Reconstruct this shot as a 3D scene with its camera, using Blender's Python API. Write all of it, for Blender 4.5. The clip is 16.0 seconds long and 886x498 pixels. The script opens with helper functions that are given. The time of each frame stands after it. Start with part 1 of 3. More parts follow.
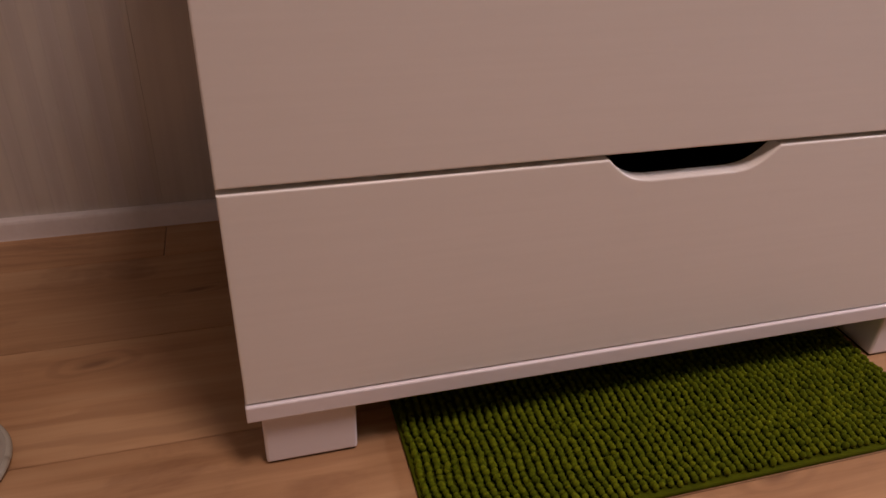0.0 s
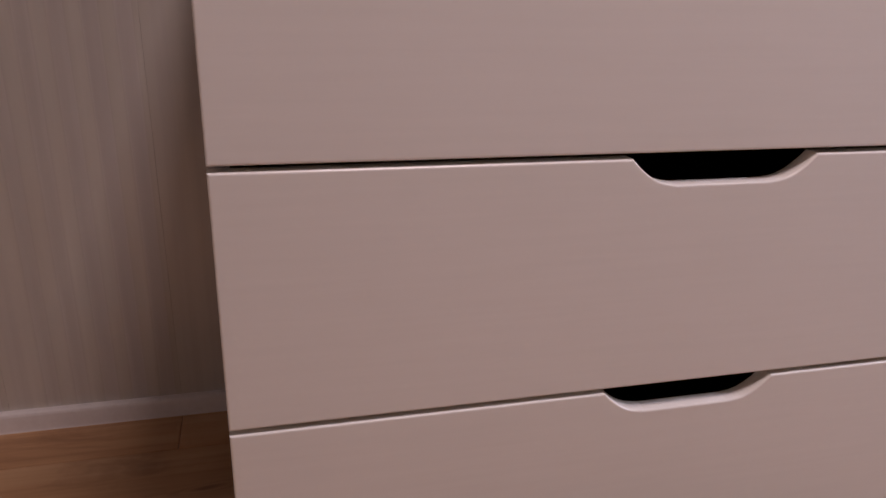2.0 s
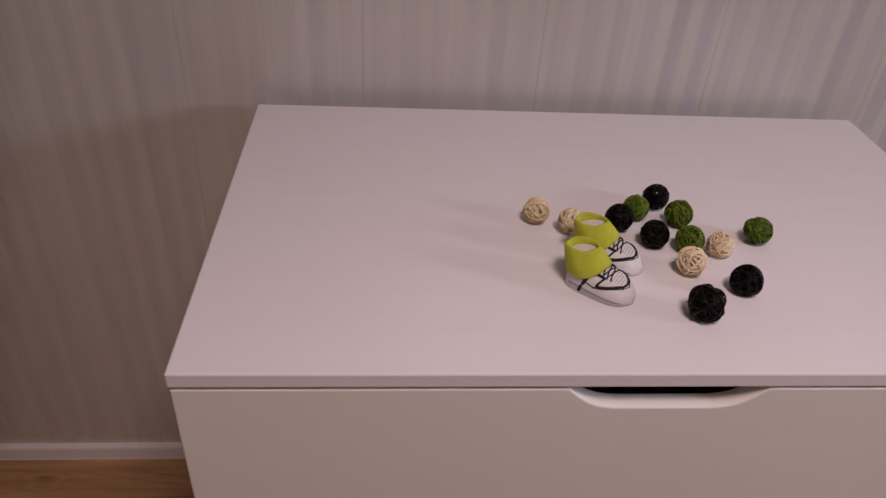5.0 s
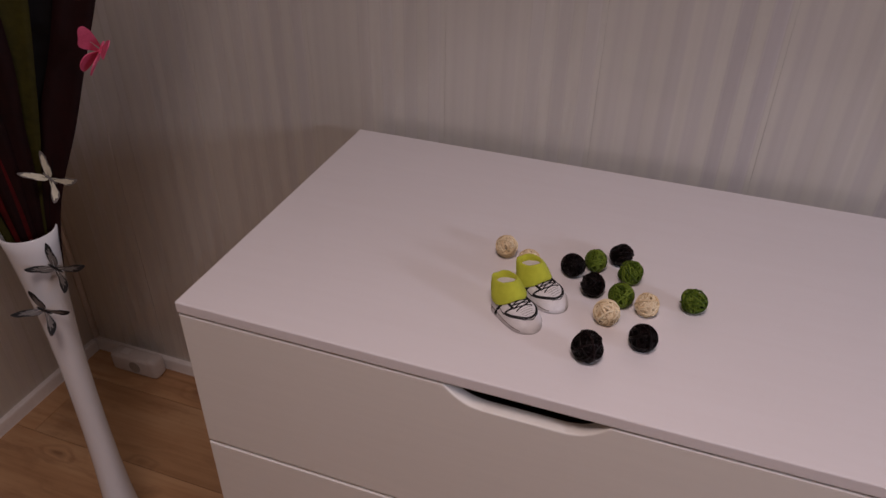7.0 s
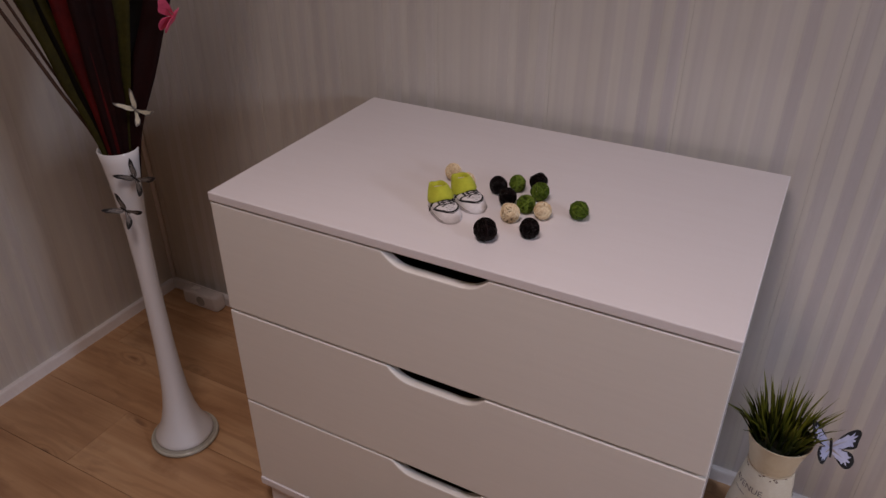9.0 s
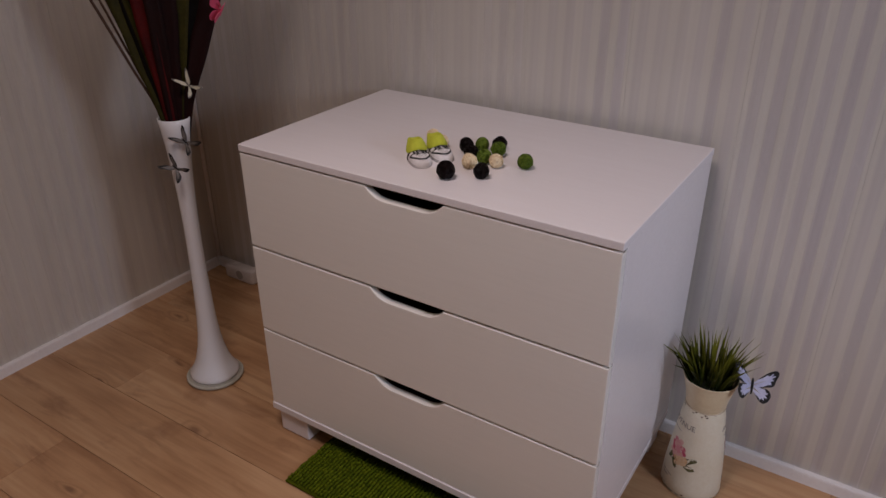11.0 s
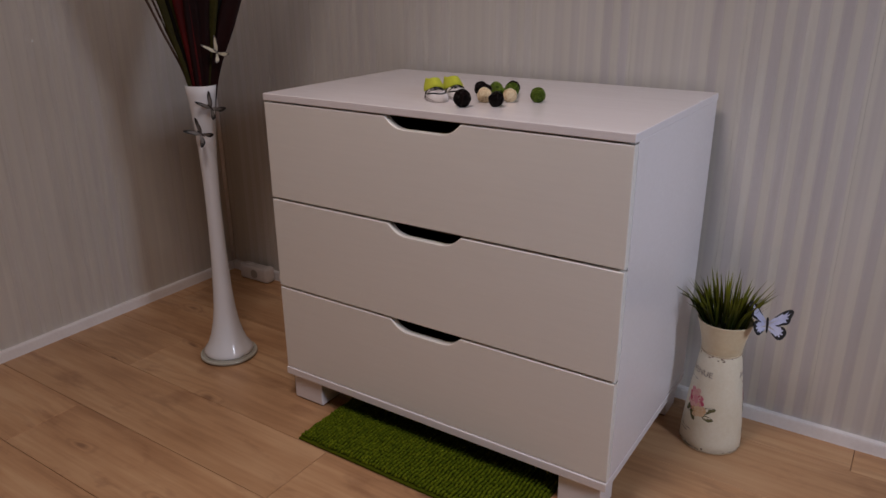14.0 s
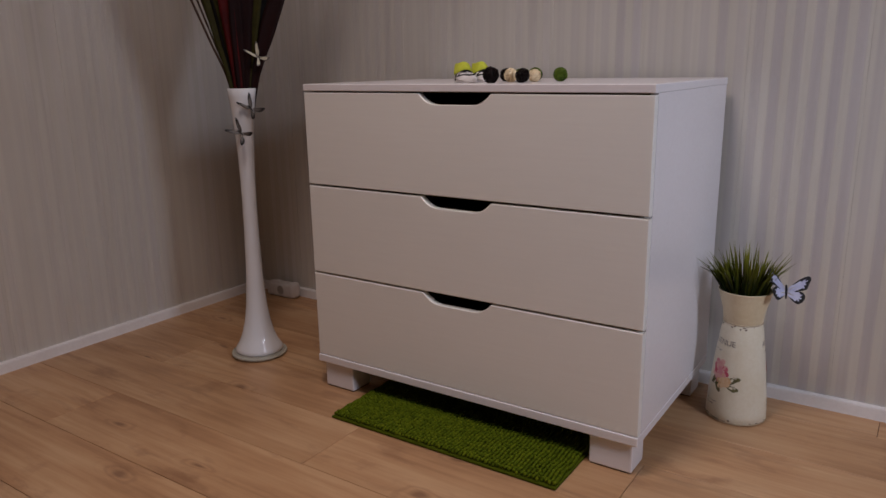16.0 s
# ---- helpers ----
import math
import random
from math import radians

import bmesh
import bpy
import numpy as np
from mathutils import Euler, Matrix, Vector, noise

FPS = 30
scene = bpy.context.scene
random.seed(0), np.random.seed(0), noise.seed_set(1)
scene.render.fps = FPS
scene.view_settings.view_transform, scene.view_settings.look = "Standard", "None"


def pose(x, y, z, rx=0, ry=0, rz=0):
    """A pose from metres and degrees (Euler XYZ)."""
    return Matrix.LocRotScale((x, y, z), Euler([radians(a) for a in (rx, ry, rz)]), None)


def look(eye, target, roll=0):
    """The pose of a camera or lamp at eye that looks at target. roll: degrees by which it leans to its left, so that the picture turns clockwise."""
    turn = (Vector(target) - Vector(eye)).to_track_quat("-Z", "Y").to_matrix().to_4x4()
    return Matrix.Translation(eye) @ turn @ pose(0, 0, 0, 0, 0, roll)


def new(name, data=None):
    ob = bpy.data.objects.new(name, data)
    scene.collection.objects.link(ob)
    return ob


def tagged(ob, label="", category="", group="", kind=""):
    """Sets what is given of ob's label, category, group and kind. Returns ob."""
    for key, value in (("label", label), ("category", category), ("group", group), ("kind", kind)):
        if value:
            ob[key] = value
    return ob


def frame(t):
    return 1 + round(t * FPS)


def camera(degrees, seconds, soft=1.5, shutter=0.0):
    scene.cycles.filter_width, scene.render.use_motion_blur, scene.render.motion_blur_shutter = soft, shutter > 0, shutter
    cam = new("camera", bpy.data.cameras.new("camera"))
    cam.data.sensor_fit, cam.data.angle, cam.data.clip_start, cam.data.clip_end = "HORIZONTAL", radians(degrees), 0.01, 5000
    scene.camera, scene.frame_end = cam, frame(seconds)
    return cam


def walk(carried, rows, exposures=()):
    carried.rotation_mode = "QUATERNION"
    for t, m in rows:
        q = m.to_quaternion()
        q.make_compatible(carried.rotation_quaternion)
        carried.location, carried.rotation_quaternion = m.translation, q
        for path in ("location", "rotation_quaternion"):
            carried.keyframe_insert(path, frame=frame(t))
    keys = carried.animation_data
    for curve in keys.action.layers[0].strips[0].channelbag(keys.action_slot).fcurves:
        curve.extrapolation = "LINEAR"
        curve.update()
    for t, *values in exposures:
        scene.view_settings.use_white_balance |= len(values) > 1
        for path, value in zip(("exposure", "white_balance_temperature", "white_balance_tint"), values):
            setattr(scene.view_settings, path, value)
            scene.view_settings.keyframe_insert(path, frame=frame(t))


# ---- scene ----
cam = camera(62.3, 16.0, 1.5)
PATH = [
    (0, (0.027, -0.536, 0.582), (0.515, 1.099, -0.462), 2.2),
    (0.5, (0.031, -0.535, 0.587), (0.512, 1.112, -0.44), 1.75),
    (1, (0.034, -0.535, 0.618), (0.503, 1.186, -0.287), 1.2),
    (1.5, (0.037, -0.54, 0.651), (0.515, 1.236, -0.133), 1.45),
    (2, (0.038, -0.539, 0.678), (0.509, 1.272, -0.027), 1.75),
    (2.5, (0.036, -0.534, 0.722), (0.495, 1.309, 0.095), 1.7),
    (3, (0.047, -0.531, 0.811), (0.468, 1.333, 0.221), 1.9),
    (3.5, (0.073, -0.518, 0.916), (0.477, 1.266, 0.108), 2.2),
    (4, (0.106, -0.487, 1.044), (0.477, 1.194, 0.026), 0.9),
    (4.5, (0.149, -0.442, 1.179), (0.46, 1.195, 0.073), 2.2),
    (5, (0.179, -0.438, 1.227), (0.334, 1.18, 0.063), 3.9),
    (7.5, (0.626, -0.635, 1.344), (-0.005, 0.924, 0.261), 0.2),
    (8, (0.703, -0.748, 1.35), (0.046, 0.828, 0.307), 0.3),
    (8.5, (0.761, -0.799, 1.352), (0.096, 0.76, 0.29), 0.9),
    (9, (0.865, -0.789, 1.345), (0.067, 0.718, 0.299), -0.1),
    (9.5, (0.981, -0.81, 1.34), (0.065, 0.652, 0.329), 0.4),
    (12, (1.222, -1.09, 1.286), (0.232, 0.412, 0.411), -0.3),
    (12.5, (1.236, -1.085, 1.273), (0.218, 0.412, 0.422), -0.1),
    (13, (1.255, -1.128, 1.195), (0.247, 0.383, 0.358), -0.2),
    (13.5, (1.258, -1.146, 1.13), (0.214, 0.381, 0.369), -1.4),
    (14, (1.25, -1.161, 1.028), (0.215, 0.4, 0.327), -0.4),
    (14.5, (1.277, -1.201, 0.916), (0.235, 0.402, 0.329), -0.4),
    (15, (1.29, -1.254, 0.854), (0.237, 0.37, 0.35), -0.9),
    (15.5, (1.294, -1.291, 0.83), (0.239, 0.332, 0.328), -0.7),
    (16, (1.286, -1.316, 0.823), (0.201, 0.292, 0.335), -1.0),
]
EXPOSURES = [(0.0, -0.05, 6600, 20), (1.0, 0.08, 6010, 17), (2.5, -0.02, 5830, 17), (3.5, -0.15, 5830, 16), (5.2, -0.32, 5950, 16), (7.4, -0.58, 5880, 11), (9.7, -0.52, 5830, 9), (13.0, -0.46, 5770, 5), (16.0, -0.36, 5710, 4)]
walk(cam, [(t, look(eye, target, roll)) for t, eye, target, roll in PATH], EXPOSURES)
# ---- world, lights ----
world = bpy.data.worlds.new("world")
scene.world = world
world.use_nodes = True
wn = world.node_tree.nodes
sky = wn.new("ShaderNodeTexSky")
sky.sky_type, sky.sun_disc, sky.sun_elevation, sky.sun_rotation = "NISHITA", False, radians(35), radians(80)
world.node_tree.links.new(sky.outputs[0], wn["Background"].inputs[0])
wn["Background"].inputs[1].default_value = 0.08


def area(name, m, sx, sy, watts, colour):
    d = bpy.data.lights.new(name, "AREA")
    d.shape, d.size, d.size_y, d.energy, d.color = "RECTANGLE", sx, sy, watts, colour
    ob = new(name, d)
    ob.matrix_world = m
    return ob


# light inferred from the right, set in an assumed window; warm lamp under the ceiling
WIN = (2.56, -0.52, 1.40)
area("window_light", look(WIN, (0.85, 0.35, 0.40)), 0.36, 0.42, 5.0, (0.945, 0.895, 1.0)).data.spread = radians(90)
LAMP = (0.52, -0.70)
area("ceiling_light_source", look((*LAMP, 2.40), (*LAMP, 0.0)), 0.46, 0.46, 15.6, (1.0, 0.745, 0.655)).data.spread = radians(128)


# ---- materials ----
def mat(name, colour=(0.8, 0.8, 0.8), rough=0.5, metal=0.0):
    m = bpy.data.materials.new(name)
    m.use_nodes = True
    b = m.node_tree.nodes["Principled BSDF"]
    b.inputs["Base Color"].default_value = (*colour, 1)
    b.inputs["Roughness"].default_value = rough
    b.inputs["Metallic"].default_value = metal
    return m, m.node_tree.nodes, m.node_tree.links, b


def tex(n, l, kind, scale, coord, stretch=(1, 1, 1), **sockets):
    mp = n.new("ShaderNodeMapping")
    mp.inputs["Scale"].default_value = stretch
    l.new(coord, mp.inputs["Vector"])
    t = n.new(kind)
    l.new(mp.outputs[0], t.inputs["Vector"])
    t.inputs["Scale"].default_value = scale
    for k, v in sockets.items():
        t.inputs[k].default_value = v
    return t


def ramp(n, l, fac, *stops):
    r = n.new("ShaderNodeValToRGB")
    while len(r.color_ramp.elements) < len(stops):
        r.color_ramp.elements.new(0.5)
    for e, (p, c) in zip(r.color_ramp.elements, stops):
        e.position, e.color = p, (*c, 1)
    l.new(fac, r.inputs[0])
    return r.outputs[0]


def mix(n, l, fac, a, b, mode="MIX"):
    x = n.new("ShaderNodeMix")
    x.data_type, x.blend_type = "RGBA", mode
    for sock, v in ((0, fac), (6, a), (7, b)):
        if isinstance(v, (int, float)):
            x.inputs[sock].default_value = v
        elif isinstance(v, tuple):
            x.inputs[sock].default_value = (*v, 1)
        else:
            l.new(v, x.inputs[sock])
    return x.outputs[2]


def bump(n, l, b, height, strength, dist):
    u = n.new("ShaderNodeBump")
    u.inputs["Strength"].default_value, u.inputs["Distance"].default_value = strength, dist
    l.new(height, u.inputs["Height"])
    l.new(u.outputs[0], b.inputs["Normal"])


def object_coord(n):
    return n.new("ShaderNodeTexCoord").outputs["Object"]


def speckled(name, colour, dark, rough, scale=30, strength=0.15, dist=0.001, amount=1.0):
    """A plain stuff with mottling at two scales and a fine relief."""
    m, n, l, b = mat(name, colour, rough)
    co = object_coord(n)
    a = tex(n, l, "ShaderNodeTexNoise", scale, co, Detail=6.0)
    c = tex(n, l, "ShaderNodeTexNoise", scale * 9, co, Detail=3.0)
    f = mix(n, l, 0.4, a.outputs[0], c.outputs[0])
    l.new(ramp(n, l, f, (0.5 - 0.2 / amount, dark), (0.5 + 0.15 / amount, colour)), b.inputs["Base Color"])
    bump(n, l, b, c.outputs[0], strength, dist)
    return m


def lacquer(name, low, high, rough):
    """Sprayed board: a trace of lengthwise grain under the coat, faint orange peel."""
    m, n, l, b = mat(name, high, rough)
    co = object_coord(n)
    grain = tex(n, l, "ShaderNodeTexNoise", 6, co, (1, 12, 22), Detail=5.0, Roughness=0.6)
    cloud = tex(n, l, "ShaderNodeTexNoise", 3.5, co, Detail=3.0)
    fine = tex(n, l, "ShaderNodeTexNoise", 260, co, Detail=2.0)
    f = mix(n, l, 0.4, grain.outputs[0], cloud.outputs[0])
    l.new(ramp(n, l, f, (0.3, low), (0.7, high)), b.inputs["Base Color"])
    l.new(ramp(n, l, f, (0.3, (rough - 0.03,) * 3), (0.7, (rough + 0.03,) * 3)), b.inputs["Roughness"])
    bump(n, l, b, fine.outputs[0], 0.02, 0.0002)
    return m


PANEL_W = 0.25


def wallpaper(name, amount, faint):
    """Striped panels: six soft lavender-grey bands on a warm grey ground, stronger towards one edge; amount puts the
    light's effect into their contrast.
    """
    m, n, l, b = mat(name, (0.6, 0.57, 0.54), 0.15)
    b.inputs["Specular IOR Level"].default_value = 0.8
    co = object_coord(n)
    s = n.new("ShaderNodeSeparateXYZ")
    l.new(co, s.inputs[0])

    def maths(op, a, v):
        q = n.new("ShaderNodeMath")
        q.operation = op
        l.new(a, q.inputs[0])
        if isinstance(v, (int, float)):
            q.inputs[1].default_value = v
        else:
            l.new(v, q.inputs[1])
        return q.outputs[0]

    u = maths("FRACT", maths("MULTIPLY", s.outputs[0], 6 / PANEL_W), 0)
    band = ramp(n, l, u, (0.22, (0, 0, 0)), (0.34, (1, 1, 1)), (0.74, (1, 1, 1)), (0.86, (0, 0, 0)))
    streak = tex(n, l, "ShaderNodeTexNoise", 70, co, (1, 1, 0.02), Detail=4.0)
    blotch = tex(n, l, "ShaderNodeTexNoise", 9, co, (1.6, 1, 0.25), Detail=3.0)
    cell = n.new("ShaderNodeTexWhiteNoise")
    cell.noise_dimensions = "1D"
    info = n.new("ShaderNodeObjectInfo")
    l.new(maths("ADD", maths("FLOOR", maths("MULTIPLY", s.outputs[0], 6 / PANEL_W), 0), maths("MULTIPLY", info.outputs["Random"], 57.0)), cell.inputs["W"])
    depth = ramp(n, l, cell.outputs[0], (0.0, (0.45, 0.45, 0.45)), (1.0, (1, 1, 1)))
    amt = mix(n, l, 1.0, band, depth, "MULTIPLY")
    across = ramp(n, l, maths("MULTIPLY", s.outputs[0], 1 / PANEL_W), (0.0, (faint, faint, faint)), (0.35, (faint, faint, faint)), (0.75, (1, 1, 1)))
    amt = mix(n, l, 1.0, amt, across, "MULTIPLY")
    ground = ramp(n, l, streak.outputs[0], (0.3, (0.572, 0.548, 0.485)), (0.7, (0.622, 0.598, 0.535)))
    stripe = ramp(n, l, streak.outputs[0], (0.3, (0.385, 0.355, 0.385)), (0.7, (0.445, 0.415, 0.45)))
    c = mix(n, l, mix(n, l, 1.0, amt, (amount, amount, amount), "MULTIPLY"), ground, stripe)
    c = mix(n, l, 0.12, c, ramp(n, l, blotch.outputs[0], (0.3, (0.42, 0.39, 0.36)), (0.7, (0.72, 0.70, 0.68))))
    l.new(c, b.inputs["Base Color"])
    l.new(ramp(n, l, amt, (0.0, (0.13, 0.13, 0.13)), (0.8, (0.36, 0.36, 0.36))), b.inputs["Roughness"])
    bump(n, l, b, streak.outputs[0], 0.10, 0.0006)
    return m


def laminate():
    """Pale oak boards: long grain, cathedral figure and knots, another stretch of wood on every board."""
    m, n, l, b = mat("oak_laminate", (0.45, 0.32, 0.2), 0.42)
    co = object_coord(n)
    info = n.new("ShaderNodeObjectInfo")
    off = n.new("ShaderNodeVectorMath")
    off.operation = "MULTIPLY_ADD"
    mul = n.new("ShaderNodeCombineXYZ")
    for i in range(3):
        l.new(info.outputs["Random"], mul.inputs[i])
    l.new(mul.outputs[0], off.inputs[0])
    off.inputs[1].default_value = (37.0, 19.0, 11.0)
    l.new(co, off.inputs[2])
    v = off.outputs[0]
    warp = tex(n, l, "ShaderNodeTexNoise", 3.2, v, (0.8, 3.2, 1), Detail=3.0)
    w = n.new("ShaderNodeVectorMath")
    w.operation = "MULTIPLY_ADD"
    l.new(warp.outputs["Color"], w.inputs[0])
    w.inputs[1].default_value = (0.0, 0.16, 0.0)
    l.new(v, w.inputs[2])
    rings = tex(n, l, "ShaderNodeTexWave", 9, w.outputs[0], (0.12, 1, 1), Distortion=3.0, Detail=3.0)
    rings.bands_direction = "Y"
    grain = tex(n, l, "ShaderNodeTexNoise", 40, v, (0.06, 1.6, 1), Detail=6.0, Roughness=0.65)
    broad = tex(n, l, "ShaderNodeTexNoise", 5, v, (0.5, 2.2, 1), Detail=4.0)
    knots = tex(n, l, "ShaderNodeTexVoronoi", 3.4, w.outputs[0], (0.55, 1.3, 1))
    knots.voronoi_dimensions = "2D"
    f = mix(n, l, 0.38, broad.outputs[0], grain.outputs[0])
    c = ramp(n, l, f, (0.34, (0.335, 0.182, 0.085)), (0.48, (0.465, 0.274, 0.135)), (0.62, (0.550, 0.352, 0.188)))
    patch = tex(n, l, "ShaderNodeTexNoise", 2.6, v, (0.9, 2.4, 1), Detail=2.0)
    where = ramp(n, l, patch.outputs[0], (0.50, (0, 0, 0)), (0.66, (0.30, 0.30, 0.30)))
    line = ramp(n, l, rings.outputs[0], (0.45, (0, 0, 0)), (0.85, (1, 1, 1)))
    c = mix(n, l, mix(n, l, 1.0, where, line, "MULTIPLY"), c, (0.25, 0.13, 0.06))
    smear = tex(n, l, "ShaderNodeTexNoise", 13, w.outputs[0], (0.42, 1.1, 1), Detail=5.0, Roughness=0.6)
    c = mix(n, l, ramp(n, l, smear.outputs[0], (0.56, (0, 0, 0)), (0.72, (0.62, 0.62, 0.62))), c, (0.22, 0.105, 0.05))
    k = ramp(n, l, knots.outputs["Distance"], (0.012, (1, 1, 1)), (0.055, (0, 0, 0)))
    c = mix(n, l, mix(n, l, 0.7, (0, 0, 0), k), c, (0.16, 0.08, 0.042))
    eye = n.new("ShaderNodeMath")
    eye.operation = "SINE"
    wob = n.new("ShaderNodeMath")
    wob.operation = "MULTIPLY_ADD"
    l.new(knots.outputs["Distance"], wob.inputs[0])
    wob.inputs[1].default_value = 85.0
    l.new(broad.outputs[0], wob.inputs[2])
    l.new(wob.outputs[0], eye.inputs[0])
    halo = ramp(n, l, knots.outputs["Distance"], (0.04, (0.42, 0.42, 0.42)), (0.18, (0, 0, 0)))
    swirl = ramp(n, l, eye.outputs[0], (0.1, (0, 0, 0)), (0.9, (1, 1, 1)))
    c = mix(n, l, mix(n, l, 1.0, halo, swirl, "MULTIPLY"), c, (0.25, 0.13, 0.065))
    tone = ramp(n, l, info.outputs["Random"], (0.0, (0.42, 0.42, 0.42)), (1.0, (0.57, 0.56, 0.55)))
    c = mix(n, l, 0.5, c, tone, "OVERLAY")
    l.new(c, b.inputs["Base Color"])
    l.new(ramp(n, l, grain.outputs[0], (0.3, (0.5, 0.5, 0.5)), (0.7, (0.36, 0.36, 0.36))), b.inputs["Roughness"])
    bump(n, l, b, grain.outputs[0], 0.12, 0.0006)
    return m


def islands(name, rough, *stops):
    """A stuff whose loose pieces each take another tone."""
    m, n, l, b = mat(name, stops[0][1], rough)
    g = n.new("ShaderNodeNewGeometry")
    l.new(ramp(n, l, g.outputs["Random Per Island"], *stops), b.inputs["Base Color"])
    b.inputs["Specular IOR Level"].default_value = 0.12
    t = tex(n, l, "ShaderNodeTexNoise", 900, object_coord(n), Detail=2.0)
    bump(n, l, b, t.outputs[0], 0.3, 0.0006)
    return m


LACQUER = lacquer("white_lacquer", (0.79, 0.765, 0.775), (0.815, 0.795, 0.81), 0.24)
FRONT = lacquer("greyish_front_lacquer", (0.800, 0.793, 0.745), (0.838, 0.831, 0.783), 0.32)
# One print in three contrasts: light and shade along the walls put into colour.
DIM_LIT_PANEL = wallpaper("dim_lit_striped_panel", 0.30, 0.6)
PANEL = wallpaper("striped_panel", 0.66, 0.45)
BRIGHT_LIT_PANEL = wallpaper("bright_lit_striped_panel", 0.82, 0.7)
OAK = laminate()
TRIM = speckled("white_trim", (0.84, 0.82, 0.80), (0.76, 0.73, 0.71), 0.4, 14)
PLASTER = speckled("plain_plaster", (0.42, 0.39, 0.36), (0.36, 0.33, 0.30), 0.85, 6)
# Unseen ceiling: dim warm tone chosen to hold back bounced light.
CEILING_PAINT = speckled("low_bounce_ceiling_paint", (0.46, 0.41, 0.36), (0.40, 0.36, 0.31), 0.85, 6)
# Inner boards coloured dark so the grip openings read as deep shade.
BOARD_INSIDE = speckled("shade_toned_board", (0.20, 0.16, 0.13), (0.13, 0.10, 0.08), 0.8, 20)
SUBFLOOR = speckled("dark_underlay", (0.06, 0.04, 0.03), (0.03, 0.02, 0.015), 0.9, 20)
CHENILLE = islands("green_chenille", 0.95, (0.0, (0.060, 0.084, 0.0013)), (0.6, (0.088, 0.117, 0.0018)), (1.0, (0.120, 0.149, 0.0035)))
MAT_BASE = speckled("green_mat_backing", (0.075, 0.095, 0.002), (0.045, 0.06, 0.001), 0.95, 80, 0.4)
MAT_BASE.node_tree.nodes["Principled BSDF"].inputs["Specular IOR Level"].default_value = 0.1
CREAM = islands("cream_rattan", 0.5, (0.0, (0.68, 0.53, 0.31)), (0.5, (0.84, 0.70, 0.46)), (1.0, (0.89, 0.79, 0.57)))
MOSS = islands("green_rattan", 0.45, (0.0, (0.03, 0.06, 0.004)), (0.5, (0.09, 0.14, 0.012)), (1.0, (0.17, 0.24, 0.03)))
DARK_RATTAN = islands("dark_rattan", 0.3, (0.0, (0.002, 0.001, 0.001)), (0.7, (0.004, 0.002, 0.002)), (1.0, (0.010, 0.004, 0.004)))
LIME = speckled("lime_knit", (0.55, 0.59, 0.045), (0.45, 0.49, 0.03), 0.95, 120, 0.5, 0.0012)
KNIT = speckled("white_knit", (0.80, 0.78, 0.77), (0.70, 0.68, 0.68), 0.95, 160, 0.5, 0.001)
INK = speckled("black_print", (0.012, 0.012, 0.013), (0.006, 0.006, 0.006), 0.9, 60)
GREY_INK = speckled("grey_print", (0.27, 0.24, 0.21), (0.18, 0.16, 0.14), 0.8, 90)
ENAMEL = speckled("cream_enamel", (0.79, 0.755, 0.615), (0.71, 0.655, 0.49), 0.34, 16, 0.08)
TAN_ENAMEL = speckled("yellowed_enamel", (0.74, 0.66, 0.46), (0.66, 0.56, 0.35), 0.34, 16, 0.08)
CHIP = speckled("bare_rust", (0.15, 0.08, 0.035), (0.08, 0.04, 0.02), 0.8, 90, 0.3)
RUST = speckled("rusty_edge", (0.42, 0.32, 0.20), (0.66, 0.58, 0.42), 0.7, 60, 0.3)
ROSE = islands("rose_print", 0.5, (0.0, (0.55, 0.10, 0.16)), (0.5, (0.70, 0.30, 0.34)), (1.0, (0.74, 0.48, 0.42)))
PALE_ROSE = islands("pale_rose_print", 0.5, (0.0, (0.66, 0.42, 0.22)), (1.0, (0.75, 0.58, 0.36)))
PRINT_LEAF = islands("leaf_print", 0.5, (0.0, (0.07, 0.07, 0.03)), (1.0, (0.16, 0.15, 0.07)))


def grass():
    """Plastic blades, dark at the foot and yellow-green towards the tip."""
    m = islands("grass_blade", 0.5, (0.0, (0.006, 0.012, 0.002)), (0.6, (0.025, 0.036, 0.004)), (1.0, (0.09, 0.10, 0.01)))
    n, l = m.node_tree.nodes, m.node_tree.links
    b = n["Principled BSDF"]
    old = b.inputs["Base Color"].links[0].from_socket
    sep = n.new("ShaderNodeSeparateXYZ")
    l.new(object_coord(n), sep.inputs[0])
    up = ramp(n, l, sep.outputs[2], (0.075, (0, 0, 0)), (0.145, (1, 1, 1)))
    l.new(mix(n, l, up, old, (0.22, 0.225, 0.02)), b.inputs["Base Color"])
    return m


GRASS = grass()
SOIL = speckled("dark_moss", (0.015, 0.02, 0.006), (0.006, 0.008, 0.003), 0.95, 60, 0.5)
RED_LEAF = speckled("red_leaf", (0.075, 0.0035, 0.0035), (0.028, 0.0015, 0.002), 0.6, 14, 0.2)
MAROON_LEAF = speckled("maroon_leaf", (0.014, 0.0025, 0.0025), (0.006, 0.0016, 0.0016), 0.6, 14, 0.2)
OLIVE_LEAF = speckled("olive_leaf", (0.038, 0.034, 0.004), (0.015, 0.014, 0.002), 0.6, 14, 0.2)
BLACK_LEAF = speckled("blackish_leaf", (0.0025, 0.0018, 0.0018), (0.0014, 0.001, 0.001), 0.6, 14, 0.2)
STEM = speckled("brown_stem", (0.06, 0.028, 0.014), (0.03, 0.014, 0.008), 0.7, 40, 0.3)
for m in (RED_LEAF, MAROON_LEAF, OLIVE_LEAF, BLACK_LEAF):
    m.node_tree.nodes["Principled BSDF"].inputs["Specular IOR Level"].default_value = 0.15
